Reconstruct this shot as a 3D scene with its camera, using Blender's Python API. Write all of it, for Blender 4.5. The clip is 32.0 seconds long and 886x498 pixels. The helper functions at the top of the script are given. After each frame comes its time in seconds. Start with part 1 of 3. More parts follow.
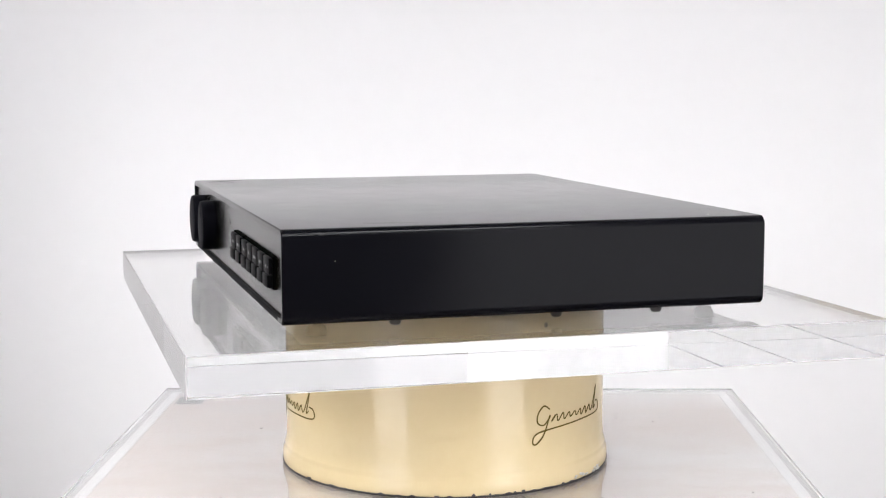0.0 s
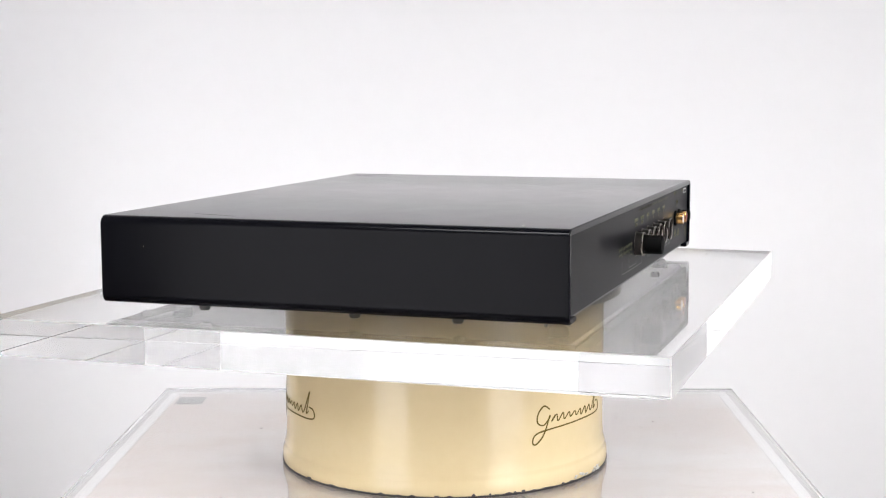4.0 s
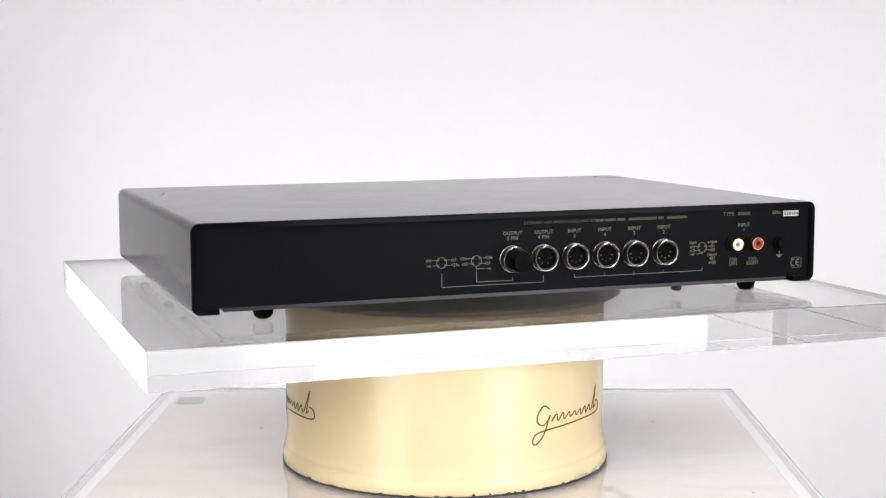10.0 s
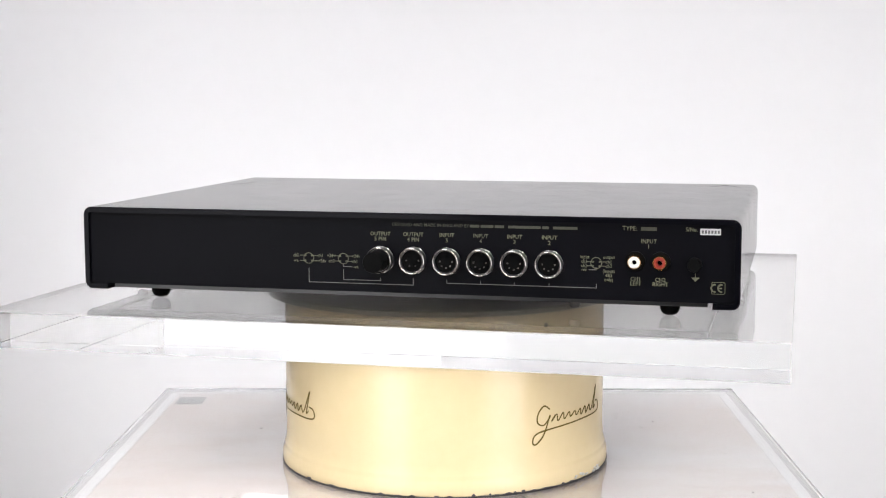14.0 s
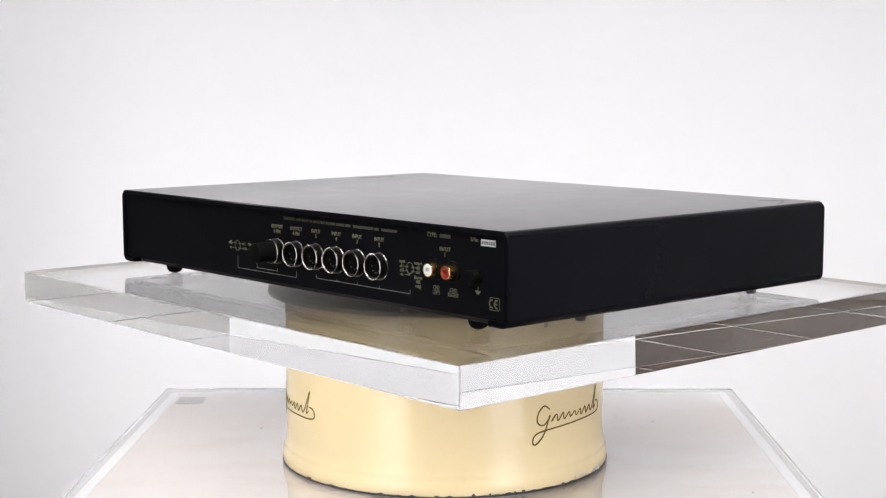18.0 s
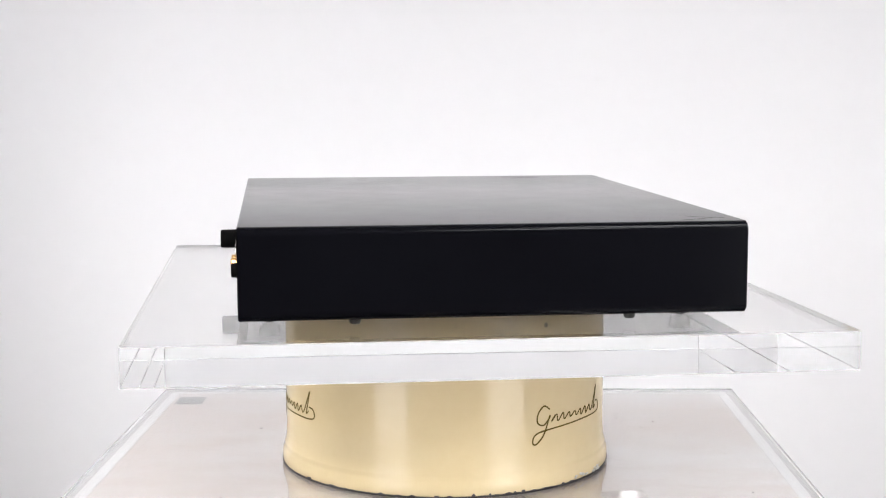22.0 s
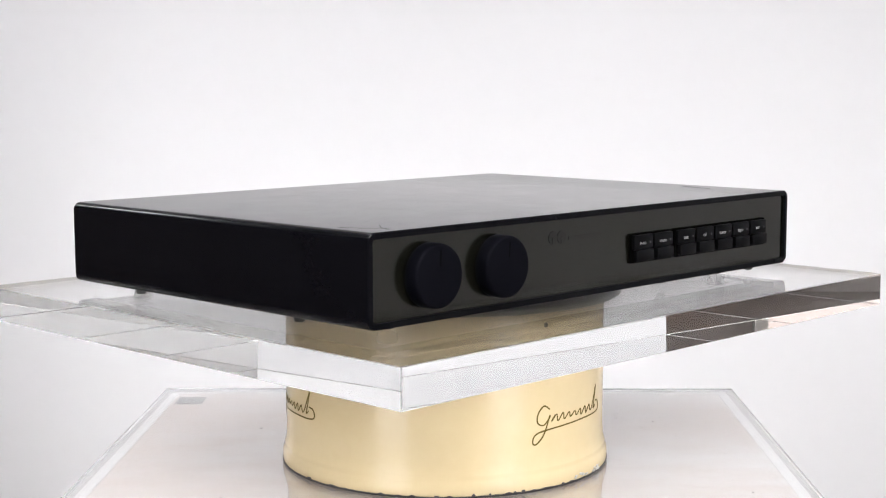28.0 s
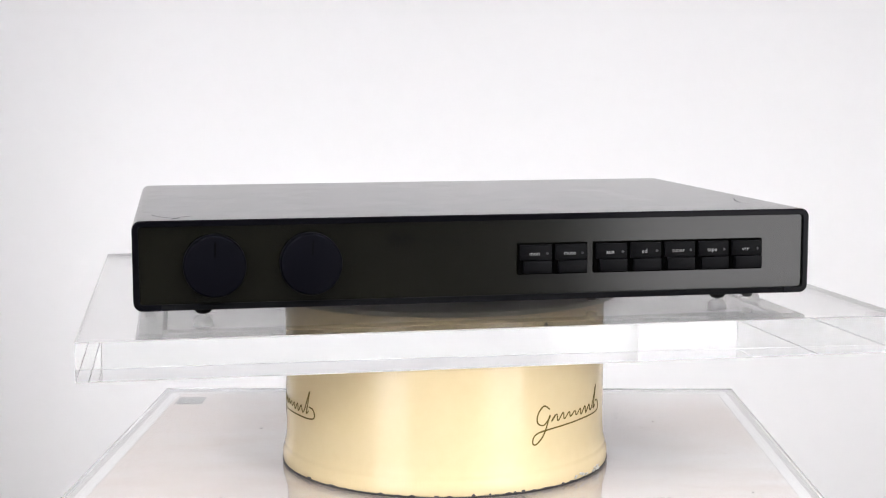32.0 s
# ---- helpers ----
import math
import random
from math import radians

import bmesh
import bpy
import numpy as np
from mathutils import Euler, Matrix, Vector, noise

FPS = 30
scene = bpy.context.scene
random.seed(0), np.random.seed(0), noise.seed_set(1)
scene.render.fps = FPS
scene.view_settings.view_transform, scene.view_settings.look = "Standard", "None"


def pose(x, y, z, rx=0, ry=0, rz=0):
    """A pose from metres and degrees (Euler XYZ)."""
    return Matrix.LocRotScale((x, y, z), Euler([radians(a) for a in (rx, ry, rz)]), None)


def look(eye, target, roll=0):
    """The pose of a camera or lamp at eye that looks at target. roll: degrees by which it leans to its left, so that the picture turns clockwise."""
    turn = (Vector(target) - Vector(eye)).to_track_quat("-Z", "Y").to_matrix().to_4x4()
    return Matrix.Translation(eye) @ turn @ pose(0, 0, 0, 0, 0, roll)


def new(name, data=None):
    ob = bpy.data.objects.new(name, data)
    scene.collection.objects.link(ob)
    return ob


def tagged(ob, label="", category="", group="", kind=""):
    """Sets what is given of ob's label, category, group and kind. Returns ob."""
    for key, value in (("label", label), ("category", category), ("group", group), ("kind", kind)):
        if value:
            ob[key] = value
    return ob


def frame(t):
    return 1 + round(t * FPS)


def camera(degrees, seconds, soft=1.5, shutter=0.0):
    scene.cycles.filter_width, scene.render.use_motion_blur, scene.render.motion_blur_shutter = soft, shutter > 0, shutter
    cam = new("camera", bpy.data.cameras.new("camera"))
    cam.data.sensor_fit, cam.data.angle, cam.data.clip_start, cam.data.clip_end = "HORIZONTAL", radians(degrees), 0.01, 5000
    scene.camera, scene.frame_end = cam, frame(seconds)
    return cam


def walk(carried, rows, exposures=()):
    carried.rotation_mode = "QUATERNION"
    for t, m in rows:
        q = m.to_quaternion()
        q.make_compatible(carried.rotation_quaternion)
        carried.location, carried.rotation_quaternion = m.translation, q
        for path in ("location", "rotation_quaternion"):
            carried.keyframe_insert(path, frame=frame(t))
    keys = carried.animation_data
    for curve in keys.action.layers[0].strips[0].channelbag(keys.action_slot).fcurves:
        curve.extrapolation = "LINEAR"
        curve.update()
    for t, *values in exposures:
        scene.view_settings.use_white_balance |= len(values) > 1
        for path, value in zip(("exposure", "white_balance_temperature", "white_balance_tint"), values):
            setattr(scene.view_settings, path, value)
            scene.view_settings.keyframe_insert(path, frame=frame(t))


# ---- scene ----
EXPOSURE = 0.07
SOFT, WASH_HIGH, WASH_LOW = 3.5, 2.53, 2.50
# strengths of the added ceiling fill: west, east and front
FILL_W, FILL_E, FILL_FRONT = 30.0, 12.0, 31.0

cam = camera(33.83, 32.0, soft=1.15)

# heights: table top over the floor, then the drum, the turning disc, the plate and the unit on it
TABLE_Z = 0.660
DISC_Z = TABLE_Z + 0.1028
PLATE_Z = TABLE_Z + 0.1071
PLATE_T = 0.0236
UNIT_Z = TABLE_Z + 0.1375
EYE = Vector((0.0, -1.0596, UNIT_Z + 0.1386))
YAW, PITCH = radians(-0.0517), radians(6.6254)
VIEW = look(EYE, EYE + Vector((math.sin(YAW) * math.cos(PITCH), math.cos(YAW) * math.cos(PITCH), -math.sin(PITCH))), -0.130)
walk(cam, [(0.0, VIEW), (32.0, VIEW)], exposures=[(0.0, EXPOSURE, 6500, 10), (32.0, EXPOSURE, 6500, 10)])
# the thick acrylic passes light on by many inner reflections
scene.cycles.max_bounces, scene.cycles.glossy_bounces, scene.cycles.transmission_bounces = 20, 14, 20

# ---------------------------------------------------------------- light
world = bpy.data.worlds.new("room_air")
world.use_nodes = True
world.node_tree.nodes["Background"].inputs[0].default_value = (0.9, 0.93, 1.0, 1)
world.node_tree.nodes["Background"].inputs[1].default_value = 0.02
scene.world = world


# ---------------------------------------------------------------- materials
def material(name, base, rough=0.5, metal=0.0, spec=0.5, vary=0.0, scale=20.0, detail_scale=200.0, bump=0.0, bump_scale=400.0,
             rough_vary=0.0, tint=None, stretch=(1, 1, 1), ior=1.5):
    m = bpy.data.materials.new(name)
    m.use_nodes = True
    nt = m.node_tree
    b = nt.nodes["Principled BSDF"]
    b.inputs["Base Color"].default_value = (*base, 1)
    b.inputs["Roughness"].default_value = rough
    b.inputs["Metallic"].default_value = metal
    b.inputs["Specular IOR Level"].default_value = spec
    b.inputs["IOR"].default_value = ior
    co = nt.nodes.new("ShaderNodeTexCoord")
    mp = nt.nodes.new("ShaderNodeMapping")
    mp.inputs["Scale"].default_value = stretch
    nt.links.new(co.outputs["Object"], mp.inputs[0])

    def tex(s, d=4.0):
        n = nt.nodes.new("ShaderNodeTexNoise")
        n.inputs["Scale"].default_value, n.inputs["Detail"].default_value = s, d
        nt.links.new(mp.outputs[0], n.inputs["Vector"])
        return n.outputs["Fac"]

    def ranged(fac, lo, hi, a=0.3, c=0.7):
        r = nt.nodes.new("ShaderNodeMapRange")
        r.inputs["From Min"].default_value, r.inputs["From Max"].default_value = a, c
        r.inputs["To Min"].default_value, r.inputs["To Max"].default_value = lo, hi
        nt.links.new(fac, r.inputs["Value"])
        return r.outputs[0]

    if vary or tint:
        mix = nt.nodes.new("ShaderNodeMix")
        mix.data_type = "RGBA"
        mix.inputs["A"].default_value = (*base, 1)
        other = tint or [min(1, c * (1 - vary)) for c in base]
        mix.inputs["B"].default_value = (*other, 1)
        add = nt.nodes.new("ShaderNodeMath")
        add.operation, add.use_clamp = "MULTIPLY_ADD", True
        nt.links.new(ranged(tex(detail_scale, 5), 0, 1), add.inputs[0])
        add.inputs[1].default_value = 0.35
        nt.links.new(ranged(tex(scale, 6), 0, 0.65), add.inputs[2])
        nt.links.new(add.outputs[0], mix.inputs["Factor"])
        nt.links.new(mix.outputs["Result"], b.inputs["Base Color"])
    if rough_vary:
        nt.links.new(ranged(tex(scale * 1.7, 5), rough - rough_vary, rough + rough_vary), b.inputs["Roughness"])
    if bump:
        bn = nt.nodes.new("ShaderNodeBump")
        bn.inputs["Strength"].default_value, bn.inputs["Distance"].default_value = bump, 0.0004
        nt.links.new(tex(bump_scale, 3), bn.inputs["Height"])
        nt.links.new(bn.outputs[0], b.inputs["Normal"])
    return m


def acrylic(name, tint, rough=0.0, clear=1.0):
    m = bpy.data.materials.new(name)
    m.use_nodes = True
    b = m.node_tree.nodes["Principled BSDF"]
    b.inputs["Base Color"].default_value = (*tint, 1)
    b.inputs["Transmission Weight"].default_value = clear
    b.inputs["Roughness"].default_value = rough
    b.inputs["IOR"].default_value = 1.49
    return m


def glow(name, colour, strength):
    m = bpy.data.materials.new(name)
    m.use_nodes = True
    nt = m.node_tree
    b = nt.nodes["Principled BSDF"]
    b.inputs["Base Color"].default_value = (0.8, 0.8, 0.8, 1)
    b.inputs["Emission Color"].default_value = (*colour, 1)
    b.inputs["Emission Strength"].default_value = strength
    return m


WALL_PAINT = material("white_wall_paint", (0.853, 0.850, 0.861), 0.85, vary=0.03, scale=1.2, detail_scale=30, bump=0.06, bump_scale=300)
ROOM_PAINT = material("dark_grey_room_paint", (0.09, 0.09, 0.10), 0.8, vary=0.1, scale=1.0, detail_scale=25, bump=0.06, bump_scale=200)
CEIL_PAINT = material("ceiling_paint", (0.82, 0.82, 0.82), 0.9, vary=0.03, scale=1.0, detail_scale=40, bump=0.08)
FLOOR = material("dark_brown_floor", (0.100, 0.068, 0.049), 0.55, ior=1.3, vary=0.5, scale=3, detail_scale=40, rough_vary=0.08, tint=(0.150, 0.098, 0.068), bump=0.1, bump_scale=60)
BROWN_PAINT = material("brown_room_paint", (0.30, 0.235, 0.19), 0.7, vary=0.3, scale=1.4, detail_scale=20, bump=0.06, bump_scale=200, tint=(0.19, 0.17, 0.165))
SLEEVE = material("black_textured_sleeve_paint", (0.0036, 0.0036, 0.0052), 0.15, ior=1.17, vary=0.2, scale=25, detail_scale=900, rough_vary=0.015)


def gloss_rises(m, low, high):
    """Satin paint: its gloss rises towards grazing sight."""
    nt = m.node_tree
    face, rise = nt.nodes.new("ShaderNodeLayerWeight"), nt.nodes.new("ShaderNodeMapRange")
    face.inputs["Blend"].default_value = 0.5
    for key, value in (("From Min", 0.78), ("From Max", 0.89), ("To Min", low), ("To Max", high)):
        rise.inputs[key].default_value = value
    nt.links.new(face.outputs["Facing"], rise.inputs["Value"])
    nt.links.new(rise.outputs[0], nt.nodes["Principled BSDF"].inputs["Specular IOR Level"])


gloss_rises(SLEEVE, 0.42, 1.4)
CHASSIS = material("black_chassis_paint", (0.005, 0.005, 0.006), 0.5, ior=1.12, vary=0.2, scale=30, detail_scale=900, bump=0.03, bump_scale=2200)
REAR = material("satin_black_rear_paint", (0.0045, 0.0045, 0.006), 0.32, ior=1.11, vary=0.2, scale=20, detail_scale=700, bump=0.02, bump_scale=2200)
OLIVE = material("dark_olive_anodised_panel", (0.0045, 0.0045, 0.0026), 0.18, spec=0.48, vary=0.15, scale=14, detail_scale=500, bump=0.02, bump_scale=3000, stretch=(0.25, 1, 1))
KNOB = material("dark_grey_knob_plastic", (0.0030, 0.0030, 0.0052), 0.5, ior=1.10, vary=0.2, scale=60, detail_scale=900, bump=0.05, bump_scale=2500)
BUTTON = material("black_button_plastic", (0.0035, 0.0035, 0.0042), 0.45, ior=1.15, vary=0.2, scale=60, detail_scale=800, bump=0.04, bump_scale=2500)
SCUFF = material("dull_scratch", (0.02, 0.02, 0.021), 0.45, ior=1.14)
PAN = material("satin_black_base_paint", (0.012, 0.012, 0.013), 0.28, spec=0.5, vary=0.3, scale=30, detail_scale=600)
GROOVE = material("groove_black", (0.0015, 0.0015, 0.0015), 0.7, ior=1.05)
INK_WHITE = material("white_ink", (0.30, 0.30, 0.30), 0.6)
INK_CREAM = material("cream_silkscreen_ink", (0.14, 0.14, 0.085), 0.6, vary=0.15, scale=300)
INK_DIM = material("dim_cream_ink", (0.055, 0.055, 0.035), 0.6, vary=0.5, scale=900, detail_scale=1500)
INK_GREY = material("thin_grey_ink", (0.15, 0.15, 0.14), 0.6)
PIN = material("dull_pin_metal", (0.16, 0.15, 0.14), 0.3, metal=1.0)
INK_DARK = material("black_emblem_ink", (0.0004, 0.0004, 0.0004), 0.2, spec=0.40)
INK_FAINT = material("faint_dark_ink", (0.0022, 0.0022, 0.0016), 0.2, spec=0.44)
NICKEL = material("nickel_ring", (0.40, 0.375, 0.355), 0.25, metal=1.0, vary=0.15, scale=90, detail_scale=700)
DULL_NICKEL = material("dull_dark_nickel", (0.07, 0.065, 0.063), 0.34, metal=1.0, vary=0.2, scale=90, detail_scale=700)
GOLD = material("gold_plated_contact", (0.85, 0.52, 0.20), 0.22, metal=1.0)
BAKELITE = material("black_socket_insert", (0.004, 0.004, 0.004), 0.55, ior=1.10)
RUBBER = material("black_rubber", (0.004, 0.004, 0.004), 0.6, ior=1.12, vary=0.2, scale=200)
WHITE_PLASTIC = material("white_socket_plastic", (0.75, 0.73, 0.68), 0.35)
RED_PLASTIC = material("red_socket_plastic", (0.22, 0.022, 0.011), 0.35)
STICKER = material("white_paper_sticker", (0.55, 0.55, 0.545), 0.6, vary=0.05, scale=300)
LED = material("unlit_grey_lens", (0.02, 0.02, 0.024), 0.35)
DIGIT = material("grey_printed_digits", (0.10, 0.10, 0.10), 0.6)
CREAM = material("cream_enamel", (0.695, 0.570, 0.355), 0.13, vary=0.05, scale=7, detail_scale=120, rough_vary=0.025, tint=(0.665, 0.530, 0.312), bump=0.02, bump_scale=120)
DRUM_EDGE = material("chipped_dark_edge", (0.03, 0.026, 0.028), 0.6, vary=0.5, scale=120, detail_scale=900, tint=(0.10, 0.09, 0.09))
CHIP = material("bare_pale_chip", (0.62, 0.60, 0.56), 0.7, vary=0.3, scale=300)
SCRIPT = material("olive_gold_ink", (0.135, 0.095, 0.014), 0.6, ior=1.2, vary=0.2, scale=200)
STEEL = material("scratched_dark_steel", (0.022, 0.020, 0.020), 0.4, metal=0.0, vary=0.6, scale=20, detail_scale=260, tint=(0.13, 0.10, 0.065), stretch=(0.12, 1, 1), rough_vary=0.15)
EDGING = material("grey_edge_strip", (0.40, 0.395, 0.40), 0.6, vary=0.25, scale=40, detail_scale=400)
BOARD = material("scuffed_beige_board", (0.60, 0.585, 0.585), 0.6, vary=0.4, scale=7, detail_scale=42, tint=(0.43, 0.325, 0.27), bump=0.2, bump_scale=200, stretch=(0.45, 1.5, 1))
PALE_LINE = material("pale_edge_line", (0.68, 0.675, 0.675), 0.6, vary=0.12, scale=30, detail_scale=300)
TAPE = material("grey_tape", (0.075, 0.075, 0.085), 0.6, vary=0.2, scale=80)
GRIT = material("dark_grit", (0.03, 0.028, 0.026), 0.8)
# slight tint on top and underside dims what shows through the plate
PLATE_GLASS = acrylic("tinted_clear_acrylic", (0.915, 0.916, 0.910))
PLATE_EDGE = acrylic("machined_acrylic_edge", (0.992, 0.999, 0.996))
PLATE_CHAMFER = acrylic("frosted_acrylic_chamfer", (0.97, 0.975, 0.965), 0.6)
SHEET_GLASS = acrylic("worn_clear_acrylic", (0.985, 0.985, 0.985), 0.03)
BLACK_CLOTH = material("black_softbox_cloth", (0.015, 0.015, 0.016), 0.9, bump=0.2, bump_scale=900)
BLACK_METAL = material("black_painted_metal", (0.02, 0.02, 0.02), 0.4)


# ---------------------------------------------------------------- mesh helpers
def mesh_of(name, bm, mat, smooth=None):
    bmesh.ops.recalc_face_normals(bm, faces=bm.faces)
    me = bpy.data.meshes.new(name)
    bm.to_mesh(me)
    bm.free()
    me.materials.append(mat)
    if smooth is not None:
        me.polygons.foreach_set("use_smooth", [True] * len(me.polygons))
        me.set_sharp_from_angle(angle=radians(smooth))
    return me


def part(name, bm, mat, parent=None, label="", m=None, smooth=35):
    ob = new(name, mesh_of(name, bm, mat, smooth) if isinstance(bm, bmesh.types.BMesh) else bm)
    if parent:
        ob.parent = parent
    if m is not None:
        ob.matrix_basis = m
    return tagged(ob, label)


def box(x0, x1, y0, y1, z0, z1, bevel=0.0, seg=2, bm=None):
    bm = bm or bmesh.new()
    g = bmesh.ops.create_cube(bm, size=1.0, matrix=Matrix.Translation(((x0 + x1) / 2, (y0 + y1) / 2, (z0 + z1) / 2)) @ Matrix.Diagonal((x1 - x0, y1 - y0, z1 - z0, 1)))
    if bevel:
        edges = {e for v in g["verts"] for e in v.link_edges}
        bmesh.ops.bevel(bm, geom=list(edges), offset=bevel, segments=seg, profile=0.5, affect="EDGES")
    return bm


def lathe(profile, seg=64, bm=None, axis="z"):
    """A body turned round its axis; profile is (radius, height) from one end to the other."""
    bm = bm or bmesh.new()
    rings = []
    for r, h in profile:
        if r < 1e-6:
            rings.append([bm.verts.new((0, 0, h))])
        else:
            rings.append([bm.verts.new((r * math.cos(2 * math.pi * i / seg), r * math.sin(2 * math.pi * i / seg), h)) for i in range(seg)])
    for a, b in zip(rings, rings[1:]):
        for i in range(seg):
            j = (i + 1) % seg
            if len(a) == 1 and len(b) == 1:
                continue
            if len(a) == 1:
                bm.faces.new((a[0], b[i], b[j]))
            elif len(b) == 1:
                bm.faces.new((a[i], a[j], b[0]))
            else:
                bm.faces.new((a[i], a[j], b[j], b[i]))
    if axis != "z":
        bmesh.ops.rotate(bm, verts=bm.verts, cent=(0, 0, 0), matrix=Matrix.Rotation(radians(90 if axis == "-y" else -90), 3, "X"))
    return bm


def rounded(w, h, r, seg=6):
    """Corner-rounded rectangle outline, counter-clockwise, centred."""
    out = []
    for cx, cy, a0 in ((w / 2 - r, h / 2 - r, 0), (-w / 2 + r, h / 2 - r, 90), (-w / 2 + r, -h / 2 + r, 180), (w / 2 - r, -h / 2 + r, 270)):
        for i in range(seg + 1):
            a = radians(a0 + 90 * i / seg)
            out.append((cx + r * math.cos(a), cy + r * math.sin(a)))
    return out


def prism(outline, y0, y1, z=0.0, holes=None, bm=None):
    """Outline in x, z drawn out along y."""
    bm = bm or bmesh.new()
    a = [bm.verts.new((x, y0, z + v)) for x, v in outline]
    b = [bm.verts.new((x, y1, z + v)) for x, v in outline]
    n = len(a)
    for i in range(n):
        bm.faces.new((a[i], a[(i + 1) % n], b[(i + 1) % n], b[i]))
    bm.faces.new(a)
    bm.faces.new(b)
    return bm


def frame_ring(outer, inner, y0, y1, z=0.0):
    """A ring between two outlines of equal count in x, z, with depth along y."""
    bm = bmesh.new()
    rows = [[bm.verts.new((x, y, z + v)) for x, v in o] for o, y in ((outer, y0), (outer, y1), (inner, y1), (inner, y0))]
    n = len(outer)
    for k in range(4):
        p, q = rows[k], rows[(k + 1) % 4]
        for i in range(n):
            bm.faces.new((p[i], p[(i + 1) % n], q[(i + 1) % n], q[i]))
    return bm


def strip(points, width, depth, y, bm=None):
    """A flat line of ink through points in x, z, on a face at y (thickness to y + depth)."""
    bm = bm or bmesh.new()
    for (xa, za), (xb, zb) in zip(points, points[1:]):
        d = Vector((xb - xa, zb - za)).normalized() * width / 2
        nrm = Vector((-d.y, d.x))
        quad = [(xa - d.x + nrm.x, za - d.y + nrm.y), (xb + d.x + nrm.x, zb + d.y + nrm.y), (xb + d.x - nrm.x, zb + d.y - nrm.y), (xa - d.x - nrm.x, za - d.y - nrm.y)]
        prism(quad, y, y + depth, 0, bm=bm)
    return bm


def ink_ring(cx, cz, r, width, depth, y, seg=24, arc=360.0, start=0.0, bm=None):
    pts = [(cx + r * math.cos(radians(start + arc * i / seg)), cz + r * math.sin(radians(start + arc * i / seg))) for i in range(seg + 1)]
    return strip(pts, width, depth, y, bm)


def letters(words, size, mat, parent, m, name="lettering", align="CENTER", bold=0.0, label="", squeeze=1.0):
    cu = bpy.data.curves.new(name, "FONT")
    cu.body, cu.size, cu.align_x, cu.align_y, cu.extrude, cu.offset = words, size, align, "CENTER", 0.00008, bold
    cu.resolution_u = 2
    cu.space_character = 1.04
    ob = bpy.data.objects.new(name, cu)
    scene.collection.objects.link(ob)
    bpy.context.view_layer.update()
    me = bpy.data.meshes.new_from_object(ob.evaluated_get(bpy.context.evaluated_depsgraph_get()))
    bpy.data.objects.remove(ob)
    bpy.data.curves.remove(cu)
    me.materials.clear()
    me.materials.append(mat)
    out = new(name, me)
    if parent:
        out.parent = parent
    out.matrix_basis = m @ Matrix.Diagonal((squeeze, 1, 1, 1))
    return tagged(out, label)


# ---------------------------------------------------------------- the room
X0, X1, Y0, Y1, HIGH = -5.45, 2.75, -3.4, 2.45, 2.9
part("wall_north", box(X0 - 0.12, X1 + 0.12, Y1, Y1 + 0.12, -0.1, HIGH), ROOM_PAINT)


def backdrop_sheet():
    """A standing white sheet: flat across the back, its two ends bent forward in a wide curve."""
    line = [(-0.85, 0.69), (-1.12, 1.08), (-1.27, 1.45)]
    for k in range(1, 9):
        t = k / 8
        line.append(((1 - t) ** 2 * -1.27 + 2 * t * (1 - t) * -1.36 + t * t * -0.92, (1 - t) ** 2 * 1.45 + 2 * t * (1 - t) * 1.90 + t * t * 1.90))
    line += [(-x, y) for x, y in reversed(line[3:])] + [(1.27, 1.45), (1.34, 1.22), (1.45, 0.98)]
    bm = bmesh.new()
    rows = []
    for i, (x, y) in enumerate(line):
        a, b = line[max(i - 1, 0)], line[min(i + 1, len(line) - 1)]
        d = Vector((b[0] - a[0], b[1] - a[1])).normalized() * 0.03
        rows.append([bm.verts.new(v) for v in ((x, y, 0), (x, y, HIGH - 0.002), (x - d.y, y + d.x, HIGH - 0.002), (x - d.y, y + d.x, 0))])
    for p, q in zip(rows, rows[1:]):
        for k in range(4):
            bm.faces.new((p[k], p[(k + 1) % 4], q[(k + 1) % 4], q[k]))
    bm.faces.new(rows[0])
    bm.faces.new(rows[-1])
    return bm


part("backdrop", backdrop_sheet(), WALL_PAINT, smooth=30)
part("wall_south", box(X0 - 0.12, X1 + 0.12, Y0 - 0.12, Y0, -0.1, HIGH), ROOM_PAINT)
part("wall_west", box(X0 - 0.12, X0, Y0, Y1, -0.1, HIGH), BROWN_PAINT)
part("wall_east", box(X1, X1 + 0.12, Y0, Y1, -0.1, HIGH), WALL_PAINT)
part("ceiling", box(X0 - 0.12, X1 + 0.12, Y0 - 0.12, Y1 + 0.12, HIGH, HIGH + 0.1), CEIL_PAINT)
part("floor", box(X0, X1, Y0, Y1, -0.1, 0.0), FLOOR)
for name, label, category in (("wall_north", "dark grey painted studio wall", "wall"), ("backdrop", "plain matt white backdrop sheet with curved ends", "backdrop"), ("wall_south", "grey painted studio wall", "wall"),
                              ("wall_west", "dull brown painted studio wall", "wall"), ("wall_east", "white painted studio wall", "wall"), ("ceiling", "plain white ceiling", "ceiling"),
                              ("floor", "dark brown studio floor covering", "floor")):
    tagged(bpy.data.objects[name], label, category, kind="structure")


